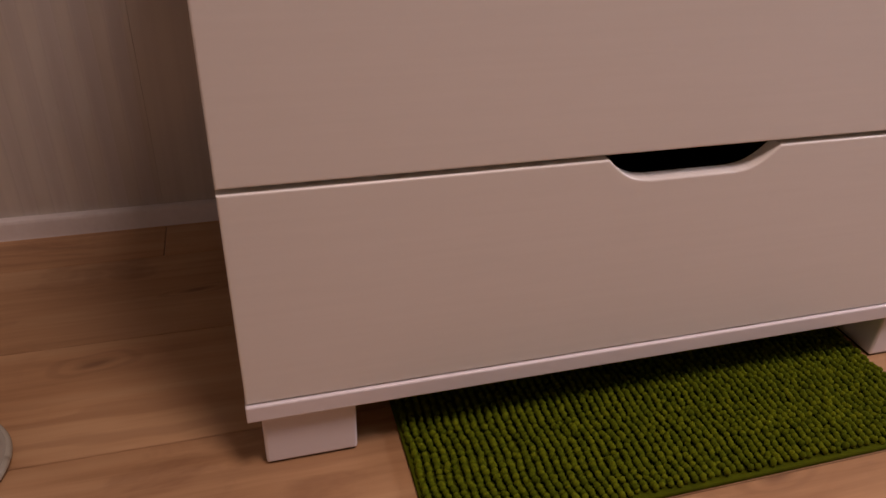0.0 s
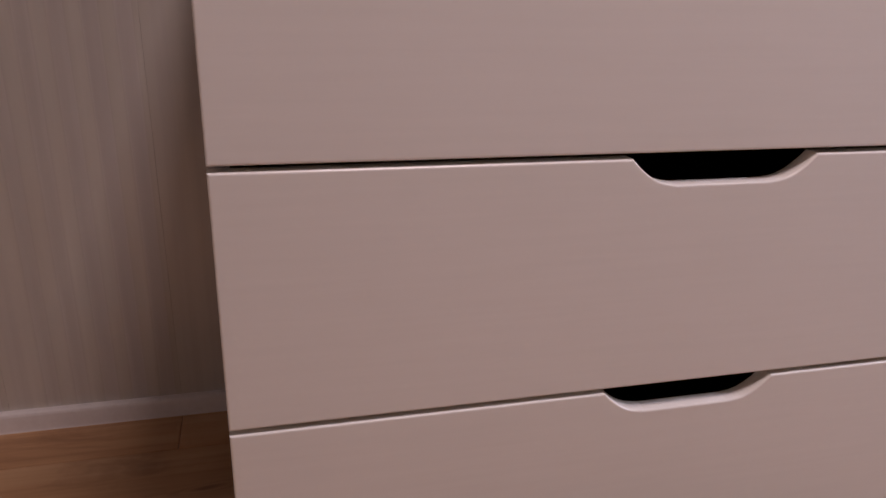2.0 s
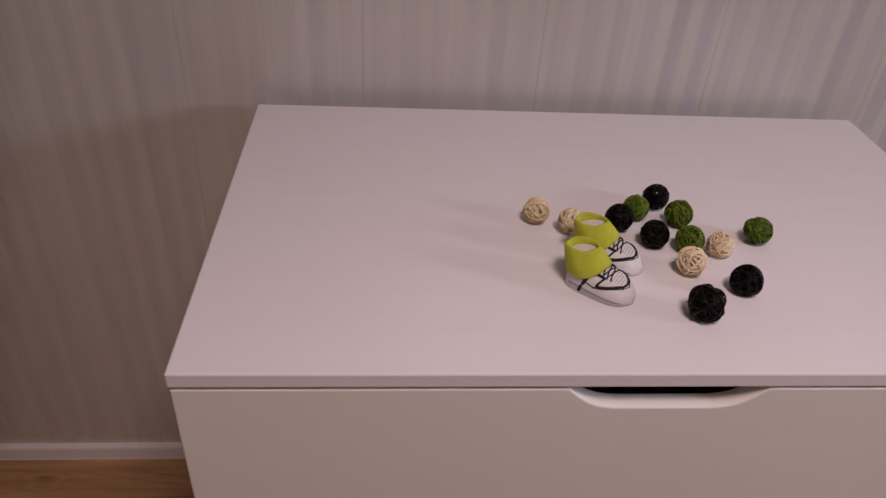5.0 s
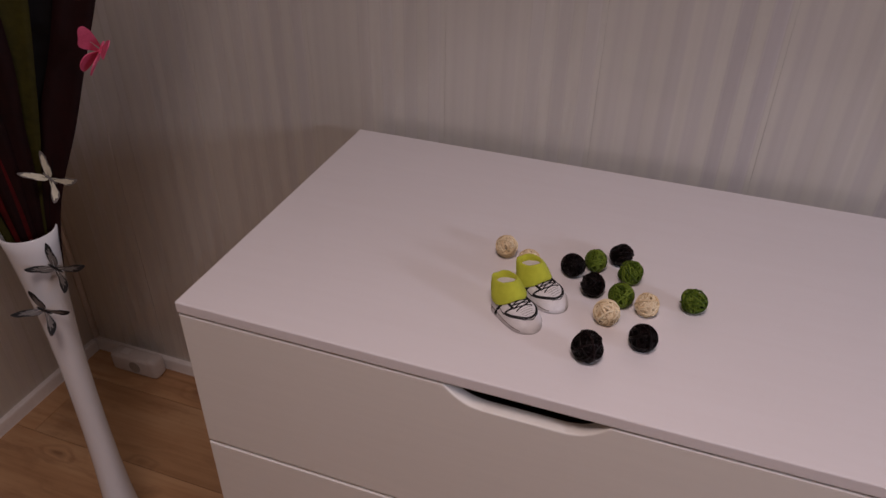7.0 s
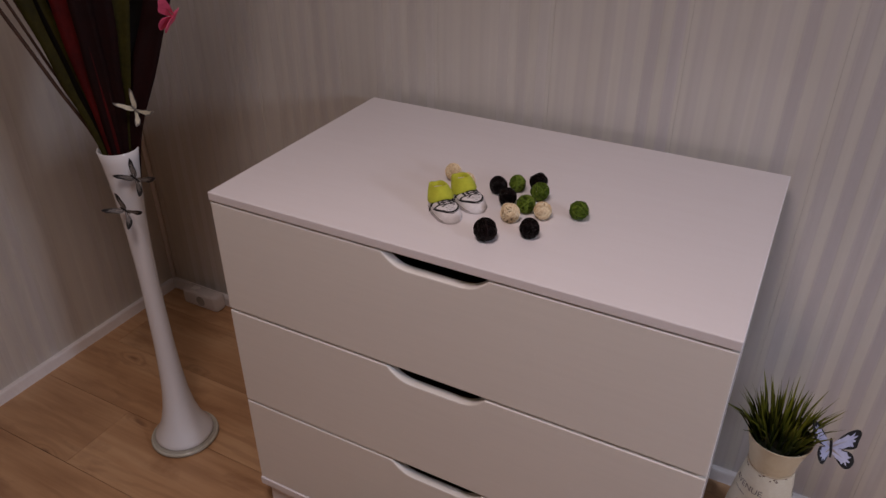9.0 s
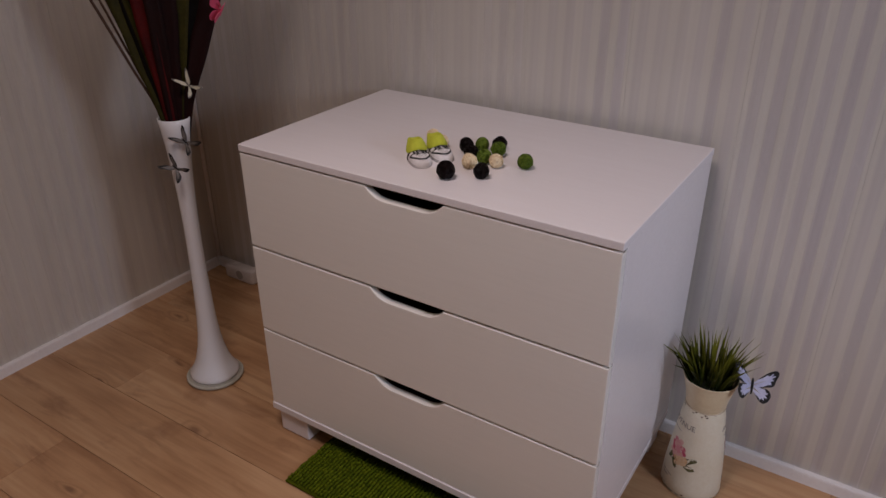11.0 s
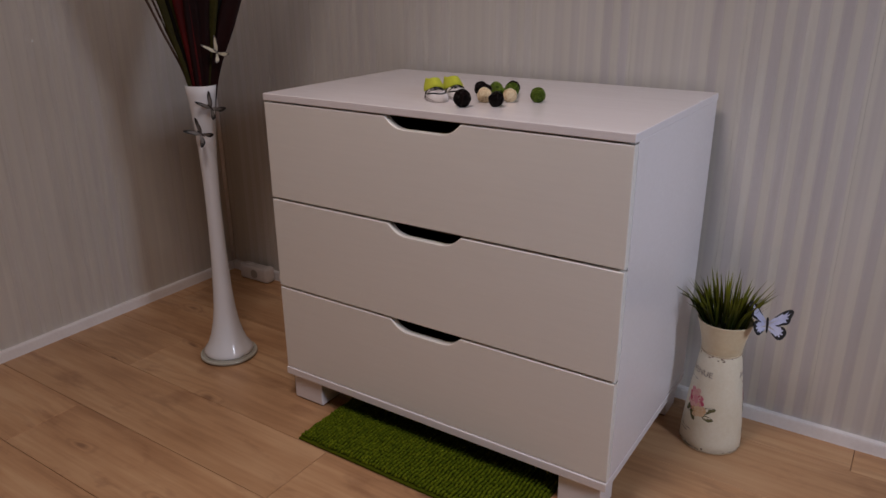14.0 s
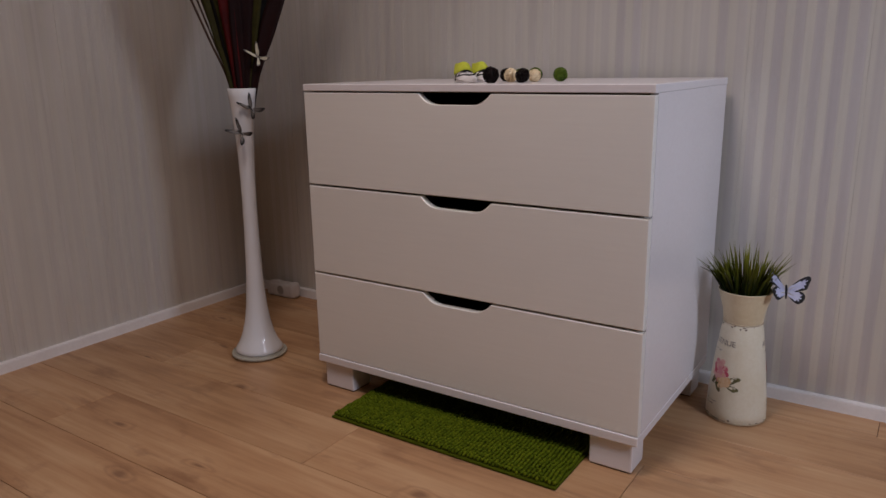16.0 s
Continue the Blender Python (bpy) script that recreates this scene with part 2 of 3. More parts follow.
PALE_WING = speckled("pale_wing", (0.66, 0.64, 0.50), (0.40, 0.38, 0.28), 0.6, 60)
GREY_WING = speckled("grey_wing", (0.19, 0.175, 0.16), (0.06, 0.055, 0.05), 0.6, 60)
BLUE_WING = speckled("pale_blue_wing", (0.52, 0.54, 0.68), (0.28, 0.31, 0.50), 0.6, 45)
PINK_WING = speckled("pink_wing", (0.72, 0.12, 0.24), (0.52, 0.06, 0.14), 0.6, 45)
PLASTIC = speckled("white_plastic", (0.70, 0.67, 0.64), (0.62, 0.58, 0.55), 0.35, 20)
GREY_PLASTIC = speckled("grey_plastic", (0.40, 0.37, 0.34), (0.30, 0.28, 0.26), 0.4, 40)
MILK = mat("milk_glass", (0.76, 0.78, 0.80), 0.12)[0]
MILK.node_tree.nodes["Principled BSDF"].inputs["Subsurface Weight"].default_value = 0.25
MILK.node_tree.nodes["Principled BSDF"].inputs["Subsurface Radius"].default_value = (0.01, 0.01, 0.01)
CLEAR = mat("clear_glass", (0.93, 0.96, 0.94), 0.03)[0]
CLEAR.node_tree.nodes["Principled BSDF"].inputs["Transmission Weight"].default_value = 1.0
FOOT_GLASS = mat("thick_glass", (0.62, 0.60, 0.51), 0.05)[0]
FOOT_GLASS.node_tree.nodes["Principled BSDF"].inputs["Alpha"].default_value = 0.5
RIM_GLASS = mat("glass_rim", (0.42, 0.41, 0.34), 0.05)[0]
LAMP_SHADE = mat("opal_shade", (0.9, 0.87, 0.8), 0.4)[0]


# ---- building helpers ----
def link(name, bm, material, parent=None, smooth=False, label=""):
    bmesh.ops.recalc_face_normals(bm, faces=bm.faces[:])
    me = bpy.data.meshes.new(name)
    bm.to_mesh(me)
    bm.free()
    if smooth:
        me.shade_smooth()
    for m in material if isinstance(material, tuple) else (material,):
        me.materials.append(m)
    ob = new(name, me)
    if parent:
        ob.parent = parent
    if label:
        ob["label"] = label
    return ob


def part(name, bm, material, parent, label="", smooth=False):
    return link(name, bm, material, parent, smooth, label)


def empty(name, m, label, category, group="", kind=""):
    ob = new(name)
    ob.matrix_world = m
    ob.empty_display_size = 0.05
    return tagged(ob, label, category, group, kind)


def block(x0, x1, y0, y1, z0, z1, edge=0.0, seg=2, bm=None):
    bm = bm or bmesh.new()
    own = bmesh.new()
    bmesh.ops.create_cube(own, size=1.0)
    for v in own.verts:
        v.co = Vector((x0 + (v.co.x + 0.5) * (x1 - x0), y0 + (v.co.y + 0.5) * (y1 - y0), z0 + (v.co.z + 0.5) * (z1 - z0)))
    if edge:
        bmesh.ops.bevel(own, geom=own.edges[:], offset=edge, segments=seg, affect="EDGES", profile=0.5)
    me = bpy.data.meshes.new("tmp")
    own.to_mesh(me)
    own.free()
    bm.from_mesh(me)
    bpy.data.meshes.remove(me)
    return bm


def revolve(profile, steps=48, bm=None):
    """Turns (radius, height) pairs round z; a radius of 0 closes an end."""
    bm = bm or bmesh.new()
    rows = []
    for r, z in profile:
        if r <= 1e-6:
            rows.append([bm.verts.new((0, 0, z))])
        else:
            rows.append([bm.verts.new((r * math.cos(math.tau * i / steps), r * math.sin(math.tau * i / steps), z)) for i in range(steps)])
    for a, b in zip(rows, rows[1:]):
        for i in range(steps):
            j = (i + 1) % steps
            q = [a[i % len(a)], a[j % len(a)], b[j % len(b)], b[i % len(b)]]
            q = [v for k, v in enumerate(q) if v not in q[:k]]
            if len(q) > 2:
                bm.faces.new(q)
    return bm


def tube(points, radius, sides=6, bm=None, flat=1.0, taper=None):
    """A round cord along points."""
    bm = bm or bmesh.new()
    pts = [Vector(p) for p in points]
    rings = []
    for i, p in enumerate(pts):
        d = (pts[min(i + 1, len(pts) - 1)] - pts[max(i - 1, 0)]).normalized()
        a = d.orthogonal().normalized() if abs(d.z) > 0.95 else d.cross(Vector((0, 0, 1))).normalized()
        b = d.cross(a)
        r = radius * (taper(i / (len(pts) - 1)) if taper else 1)
        rings.append([bm.verts.new(p + a * r * math.cos(math.tau * k / sides) + b * r * flat * math.sin(math.tau * k / sides)) for k in range(sides)])
    for a, b in zip(rings, rings[1:]):
        for k in range(sides):
            bm.faces.new((a[k], a[(k + 1) % sides], b[(k + 1) % sides], b[k]))
    bm.faces.new(rings[0][::-1])
    bm.faces.new(rings[-1])
    return bm


def smooth_line(ctrl, n=24):
    """A soft curve through control points."""
    c = [Vector(p) for p in ctrl]
    c = [2 * c[0] - c[1]] + c + [2 * c[-1] - c[-2]]
    out = []
    for i in range(n):
        s = i / (n - 1) * (len(c) - 3)
        k = min(int(s), len(c) - 4)
        t = s - k
        a, b, d, e = c[k:k + 4]
        out.append(0.5 * (2 * b + (d - a) * t + (2 * a - 5 * b + 4 * d - e) * t * t + (3 * b - a - 3 * d + e) * t ** 3))
    return out


# ---- the room ----
X0, X1, Y0, Y1, TOP = -0.831, 2.60, -3.60, 0.552, 2.50
floor = link("floor", block(X0 - 0.1, X1 + 0.1, Y0 - 0.1, Y1 + 0.1, -0.06, -0.0075), SUBFLOOR)
tagged(floor, "pale oak laminate floor of long boards", "floor", kind="structure")
ceiling = tagged(link("ceiling", block(X0 - 0.1, X1 + 0.1, Y0 - 0.1, Y1 + 0.1, TOP, TOP + 0.1), CEILING_PAINT), "plain plastered ceiling, unseen, in cream toned to limit bounced light", "ceiling", kind="structure")
T = 0.008
wall_back = tagged(link("wall_north", block(X0 - 0.1, X1 + 0.1, Y1 + T, Y1 + 0.1, -0.06, TOP), PLASTER), "wall clad in striped grey and lavender panels", "wall", kind="structure")
wall_left = tagged(link("wall_west", block(X0 - 0.1, X0 - T, Y0 - 0.1, Y1 + T, -0.06, TOP), PLASTER), "wall clad in striped grey and lavender panels", "wall", kind="structure")
wall_front = tagged(link("wall_south", block(X0 - 0.1, X1 + 0.1, Y0 - 0.1, Y0, -0.06, TOP), PLASTER), "plain plastered wall", "wall", kind="structure")
WY0, WY1, WZ0, WZ1 = WIN[1] - 0.22, WIN[1] + 0.22, WIN[2] - 0.26, WIN[2] + 0.26
bm = block(X1, X1 + 0.1, Y0, WY0, -0.06, TOP)
block(X1, X1 + 0.1, WY1, Y1 + T, -0.06, TOP, bm=bm)
block(X1, X1 + 0.1, WY0, WY1, -0.06, WZ0, bm=bm)
block(X1, X1 + 0.1, WY0, WY1, WZ1, TOP, bm=bm)
wall_right = tagged(link("wall_east", bm, PLASTER), "plain plastered wall, unseen, with a small assumed window", "wall", kind="structure")
# Assumed window, out of view: added only to house the light from the right.
window = empty("assumed_window_1", pose(X1, WIN[1], WZ0), "small white-framed window, assumed and unseen, holding the right-hand light", "window", kind="structure")
hw, hh = (WY1 - WY0) / 2, WZ1 - WZ0
bm = block(0.03, 0.07, -hw, -hw + 0.03, 0, hh, 0.003)
block(0.03, 0.07, hw - 0.03, hw, 0, hh, 0.003, bm=bm)
block(0.03, 0.07, -hw + 0.03, hw - 0.03, 0, 0.03, 0.003, bm=bm)
block(0.03, 0.07, -hw + 0.03, hw - 0.03, hh - 0.03, hh, 0.003, bm=bm)
part("window_frame", bm, TRIM, window)
pane = part("pane", block(0.047, 0.053, -hw + 0.03, hw - 0.03, 0.03, hh - 0.03), CLEAR, window, "clear glass pane")
pane.visible_shadow = False

ceiling_lamp = empty("ceiling_lamp", pose(*LAMP, TOP), "flat round opal ceiling lamp", "lamp")
part("base_plate", revolve([(0, 0), (0.16, 0), (0.16, -0.02), (0, -0.02)], 40), TRIM, ceiling_lamp)
part("shade", revolve([(0.20, -0.02), (0.205, -0.03), (0.2, -0.06), (0.15, -0.078), (0, -0.085)], 40), LAMP_SHADE, ceiling_lamp, smooth=True)


def skirting(name, length, m):
    """A low white skirting with a rounded top, along x."""
    prof = [(0, 0), (0, 0.031), (-0.0075, 0.0308), (-0.0110, 0.0292), (-0.0125, 0.0255), (-0.0132, 0.020), (-0.0150, 0.003), (-0.0160, 0)]
    bm = bmesh.new()
    a = [bm.verts.new((0, y, z)) for y, z in prof]
    b = [bm.verts.new((length, y, z)) for y, z in prof]
    for i in range(len(prof)):
        j = (i + 1) % len(prof)
        bm.faces.new((a[i], b[i], b[j], a[j]))
    bm.faces.new(a)
    bm.faces.new(b[::-1])
    ob = link(name, bm, TRIM)
    ob.matrix_world = m
    return tagged(ob, "low white moulded skirting board", "skirting board", kind="structure")


skirting("baseboard", X1 - X0, pose(X0, Y1, 0))
skirting("baseboard", Y1 - Y0 - 0.0165, pose(X0, Y0, 0, 0, 0, 90))
bm = tube([(0, 0, 0.031), (0, 0, TOP)], 0.007, 8)
trim = tagged(link("trim", bm, TRIM, smooth=True), "slim white corner bead between the panelled walls", "trim", kind="structure")
trim.location = (X0 + 0.004, Y1 - 0.004, 0)


# ---- chest of drawers ----
CW, CD, CH = 0.860, 0.520, 0.783


def drawer_front(z0, z1):
    """A front board whose upper edge is scooped out as a grip."""
    bm = bmesh.new()
    xa, xb, dep = 0.3410, 0.5195, 0.0238
    left = smooth_line([(xa - 0.001, 0, 0), (xa + 0.007, 0, -0.0078), (xa + 0.017, 0, -0.0155), (xa + 0.029, 0, -0.0212), (xa + 0.044, 0, -dep)], 13)
    right = [Vector((xa + xb - p.x, 0, p.z)) for p in left][::-1]
    pts = [Vector((0.0, 0, z0)), Vector((CW, 0, z0)), Vector((CW, 0, z1))]
    pts += [Vector((p.x, 0, z1 + p.z)) for p in right[::-1]]
    pts += [Vector((p.x, 0, z1 + p.z)) for p in left[::-1]] + [Vector((0.0, 0, z1))]
    vs = [bm.verts.new(p) for p in pts]
    f = bm.faces.new(vs)
    ext = bmesh.ops.extrude_face_region(bm, geom=[f])
    moved = [v for v in ext["geom"] if isinstance(v, bmesh.types.BMVert)]
    for v in moved:
        v.co.y += 0.018
    bm.edges.ensure_lookup_table()
    rim = [e for e in bm.edges if abs(e.verts[0].co.y - e.verts[1].co.y) < 1e-6]
    bmesh.ops.recalc_face_normals(bm, faces=bm.faces[:])
    bmesh.ops.bevel(bm, geom=rim, offset=0.0021, segments=3, affect="EDGES", profile=0.55)
    return bm


chest = empty("chest_of_drawers", pose(0, 0, 0), "white lacquered chest of three drawers with scooped grips", "chest of drawers")
part("top", block(-0.001, CW + 0.001, -0.0015, CD, 0.767, CH, 0.0018), LACQUER, chest)
part("side_panel", block(0.0, 0.016, 0.0195, CD - 0.002, 0.0905, 0.767, 0.001), LACQUER, chest)
part("side_panel", block(CW - 0.016, CW, 0.0195, CD - 0.002, 0.0905, 0.767, 0.001), LACQUER, chest)
part("back_panel", block(0.016, CW - 0.016, CD - 0.008, CD - 0.003, 0.0905, 0.767), BOARD_INSIDE, chest, "thin back board, toned dark for inner shade")
part("base_panel", block(-0.001, CW + 0.001, -0.003, CD, 0.071, 0.0905, 0.0018), LACQUER, chest)
for x in (0.012, CW - 0.105):
    for y in (0.008, CD - 0.085):
        leg = part("leg", block(x, x + 0.093, y, y + 0.07, 0.0025, 0.071, 0.003), LACQUER, chest)
        part("felt_pad", block(x + 0.003, x + 0.090, y + 0.003, y + 0.067, 0.0, 0.0025), INK, leg, "thin dark felt pad")
for z0, z1 in ((0.5424, 0.7635), (0.3174, 0.5372), (0.0918, 0.3123)):
    d = part("drawer", drawer_front(z0, z1), FRONT, chest, "greyish white front with a scooped grip")
    for x in (0.030, CW - 0.042):
        part("drawer_side", block(x, x + 0.012, 0.018, 0.49, z0 + 0.012, z1 - 0.045), BOARD_INSIDE, d, "drawer side, toned dark for inner shade")
    part("drawer_back", block(0.042, CW - 0.042, 0.478, 0.49, z0 + 0.012, z1 - 0.045), BOARD_INSIDE, d, "drawer back, toned dark for inner shade")
    part("drawer_bottom", block(0.042, CW - 0.042, 0.018, 0.478, z0 + 0.014, z0 + 0.02), BOARD_INSIDE, d, "drawer bottom, toned dark for inner shade")


# ---- floor vase with long leaves ----
VX, VY = -0.314, 0.071
vase = empty("floor_vase", pose(VX, VY, 0.0006, -0.52, 0.42), "tall slender white glass floor vase on a clear foot", "vase")
OUT = [(0.067, 0.0135), (0.0685, 0.018), (0.066, 0.026), (0.0555, 0.042), (0.0455, 0.068), (0.0365, 0.105), (0.030, 0.150), (0.0255, 0.21), (0.0222, 0.29), (0.0205, 0.37),
       (0.0198, 0.45), (0.0205, 0.52), (0.0222, 0.58), (0.0255, 0.64), (0.0305, 0.70), (0.0355, 0.745), (0.0390, 0.768)]
IN = [(r - 0.003, z) for r, z in OUT if z > 0.04]
part("body", revolve([(0, 0.0135)] + OUT + [(0.0375, 0.7695), (0.036, 0.768)] + IN[::-1][1:] + [(0, 0.05)], 56), MILK, vase, smooth=True)
part("foot", revolve([(0, 0), (0.068, 0), (0.076, 0.003), (0.0775, 0.009), (0.074, 0.0125), (0.064, 0.013), (0, 0.013)], 56), FOOT_GLASS, vase, "clear glass foot", smooth=True)

rim = [(0.0755 * math.cos(math.tau * k / 64), 0.0755 * math.sin(math.tau * k / 64), 0.0066) for k in range(65)]
part("foot_rim", tube(rim, 0.0048, 8), RIM_GLASS, vase, "thick greenish rim of the clear foot", smooth=True)

plant = empty("leaf_arrangement", pose(VX, VY, 0, -0.52, 0.42), "tall artificial red, olive and blackish leaves standing in the vase", "artificial plant")
SIDE, FRONT = Vector((0.6, 0.8, 0)), Vector((0.8, -0.6, 0))


def leaf(side, front, width, height, material, curl, turn=0.0):
    """A long blade: side and front give its place at 1.06 m, curl how far it bends outward above that."""
    base = SIDE * side * 0.10 + FRONT * front * 0.10 + Vector((0, 0, 0.60))
    mid = SIDE * side * 0.24 + FRONT * front * 0.24 + Vector((0, 0, 0.775))
    at = SIDE * side + FRONT * front + Vector((0, 0, 1.06))
    tip = SIDE * side * curl + FRONT * front * curl + Vector((0, 0, height))
    near = SIDE * side * 0.60 + FRONT * front * 0.60 + Vector((0, 0, 0.92))
    line = smooth_line([base, mid, near, at, (at + tip) * 0.5 + Vector((0, 0, 0.03)), tip], 30)
    bm = bmesh.new()
    across = (SIDE * math.cos(radians(turn)) + FRONT * math.sin(radians(turn))).normalized()
    face = across.cross(Vector((0, 0, 1))).normalized()
    rows = []
    for i, p in enumerate(line):
        s = i / (len(line) - 1)
        w = width * 0.5 * (0.2 + 0.8 * math.sin(min(1.0, s * 1.9) * math.pi / 2) ** 1.3) * (1 - max(0.0, (s - 0.62) / 0.38) ** 1.8) + 0.001
        w *= 1 + 0.05 * math.sin(s * 23 + side * 90)
        lift = w * 0.22
        rows.append([bm.verts.new(p + across * w * k + face * (lift * abs(k) + 0.0008 * d)) for d, ks in ((1, (-1, -0.5, 0, 0.5, 1)), (-1, (1, 0.5, 0, -0.5, -1))) for k in ks])
    for a, b in zip(rows, rows[1:]):
        for k in range(10):
            bm.faces.new((a[k], a[(k + 1) % 10], b[(k + 1) % 10], b[k]))
    bm.faces.new(rows[0][::-1])
    bm.faces.new(rows[-1])
    part("leaf", bm, material, plant, smooth=True)


leaf(-0.034, 0.034, 0.034, 1.46, RED_LEAF, 1.9)
leaf(-0.006, 0.038, 0.034, 1.44, MAROON_LEAF, 1.8, -6)
leaf(0.016, 0.030, 0.056, 1.50, MAROON_LEAF, 1.7)
leaf(0.058, 0.025, 0.036, 1.44, OLIVE_LEAF, 1.8, 8)
leaf(-0.080, 0.015, 0.042, 1.40, OLIVE_LEAF, 2.2, -12)
leaf(-0.056, 0.012, 0.036, 1.43, BLACK_LEAF, 2.0)
leaf(0.090, 0.010, 0.038, 1.46, BLACK_LEAF, 1.9)
leaf(0.128, 0.018, 0.046, 1.40, MAROON_LEAF, 2.0, 15)
leaf(0.132, -0.010, 0.040, 1.36, OLIVE_LEAF, 1.8, 25)
leaf(0.030, -0.030, 0.070, 1.52, BLACK_LEAF, 1.7)
leaf(-0.020, -0.030, 0.070, 1.50, BLACK_LEAF, 1.7)
leaf(-0.055, -0.055, 0.055, 1.42, MAROON_LEAF, 1.9)
leaf(0.085, -0.055, 0.055, 1.42, BLACK_LEAF, 1.9)
for a, r in ((-0.136, 0.0035), (-0.118, 0.0028), (-0.104, 0.003)):
    pts = [SIDE * a * q + Vector((0, 0, z)) for q, z in ((0.08, 0.62), (0.22, 0.78), (0.55, 0.90), (1.0, 1.06), (1.55, 1.24), (2.2, 1.38))]
    part("stem", tube(smooth_line(pts, 28), r, 6), STEM, plant, smooth=True)


# ---- butterflies ----
def wing_outline(rear, size, slim):
    """The edge of a wing from its root outward, in the wing's plane."""
    if slim and rear:
        ctrl = [(0, 0), (0.10, -0.08), (0.19, -0.17), (0.36, -0.28), (0.48, -0.43), (0.33, -0.45), (0.17, -0.38), (0.06, -0.18), (0, -0.06)]
    elif slim:
        ctrl = [(0, 0.02), (0.06, 0.17), (0.17, 0.33), (0.27, 0.44), (0.42, 0.55), (0.40, 0.40), (0.31, 0.27), (0.23, 0.12), (0.12, 0.01), (0, -0.02)]
    elif rear:
        ctrl = [(0, 0), (0.16, -0.02), (0.34, -0.06), (0.40, -0.20), (0.33, -0.34), (0.22, -0.36), (0.10, -0.22), (0, -0.06)]
    else:
        ctrl = [(0, 0.02), (0.12, 0.16), (0.30, 0.33), (0.46, 0.40), (0.52, 0.33), (0.47, 0.18), (0.42, 0.04), (0.22, -0.01), (0, -0.02)]
    return [Vector((p.x * size, p.y * size, 0)) for p in smooth_line([(x, y, 0) for x, y in ctrl], 26)]


def butterfly(name, m, size, fill, border, label, lift=22, dark=0.34, slim=False):
    ob = empty(name, m, label, "butterfly")
    for s in (1, -1):
        for rear in (False, True):
            pts = wing_outline(rear, size, slim)
            root = sum(pts, Vector()) / len(pts)
            bm = bmesh.new()
            layers = []
            for dz in (0.0006, -0.0006):
                edge = [bm.verts.new((p.x * s, p.y, dz)) for p in pts]
                inner = []
                for k, p in enumerate(pts):
                    far = min(1.0, p.length / (0.42 * size))
                    q = root + (p - root) * (1 - dark * far ** 2 * (0.8 + 0.35 * math.sin(k * 1.9)))
                    inner.append(bm.verts.new((q.x * s, q.y, dz)))
                mid = bm.verts.new((root.x * s, root.y, dz))
                n = len(pts)
                for k in range(n - 1):
                    f = bm.faces.new((edge[k], edge[k + 1], inner[k + 1], inner[k]))
                    f.material_index = 1 if pts[k].length > 0.17 * size else 0
                    bm.faces.new((inner[k], inner[k + 1], mid))
                layers.append(edge)
            for k in range(len(pts) - 1):
                bm.faces.new((layers[0][k], layers[1][k], layers[1][k + 1], layers[0][k + 1])).material_index = 1
            tilt = Matrix.Rotation(radians(-lift * s * (1.0 if rear else 0.8)), 4, "Y")
            for v in bm.verts:
                v.co = tilt @ v.co
            part("wing", bm, (fill, border), ob)
    body = smooth_line([(0, -0.2 * size, 0.0), (0, -0.05 * size, 0.002), (0, 0.12 * size, 0.002), (0, 0.17 * size, 0.001)], 10)
    part("body", tube(body, 0.028 * size, 8, taper=lambda q: 0.35 + 0.65 * math.sin(math.pi * min(1, q * 0.9 + 0.1))), border, ob, smooth=True)
    return ob


def facing(p, towards, spin):
    """A pose at p whose z points along towards, turned by spin about it."""
    q = Vector(towards).to_track_quat("Z", "Y").to_matrix().to_4x4()
    return Matrix.Translation(p) @ q @ pose(0, 0, 0, 0, 0, spin)


butterfly("butterfly", facing((-0.290, 0.046, 0.653), (0.62, -0.75, 0.15), 46), 0.062, GREY_WING, INK, "small grey and black butterfly clipped to the vase", 38, 0.6, True)
butterfly("butterfly", facing((-0.270, 0.070, 0.717), (0.8, -0.45, 0.35), 36), 0.062, GREY_WING, INK, "small grey and black butterfly clipped to the vase", 38, 0.6, True)
butterfly("butterfly", facing((-0.255, 0.095, 0.852), (0.7, -0.6, 0.35), 34), 0.058, PALE_WING, GREY_WING, "small cream butterfly clipped to the leaves", 42, 0.3, True)
butterfly("butterfly", facing((-0.157, 0.142, 1.024), (0.25, -0.95, 0.1), -28), 0.074, PINK_WING, PINK_WING, "small bright pink butterfly clipped to a leaf", 76)
butterfly("butterfly", facing((1.047, 0.400, 0.321), (0.36, -0.55, 0.75), -16), 0.098, BLUE_WING, INK, "pale blue and black butterfly clipped to the grass", 30, 0.55)


# ---- enamel jug with grass ----
JX, JY = 0.963, 0.402
jug = empty("enamel_jug", pose(JX, JY, 0), "cream enamelled metal jug printed with roses, rust at its edges", "jug")
JUG = [(r, z * 1.085) for r, z in ((0.064, 0.002), (0.0675, 0.006), (0.067, 0.02), (0.065, 0.05), (0.0600, 0.10), (0.0525, 0.16), (0.0465, 0.20), (0.0435, 0.213), (0.0420, 0.2165), (0.0420, 0.219), (0.0435, 0.222), (0.0470, 0.245), (0.0555, 0.275), (0.0585, 0.286))]
part("body", revolve([(0, 0.002)] + JUG[:9], 56), ENAMEL, jug, smooth=True)
part("collar", revolve(JUG[8:] + [(0.0595, 0.3119), (0.0583, 0.313), (0.0568, 0.3103)] + [(r - 0.0015, z) for r, z in JUG[::-1] if z > 0.26] + [(0.044, 0.262), (0, 0.262)], 56), TAN_ENAMEL, jug, "flared collar in yellowed enamel", smooth=True)
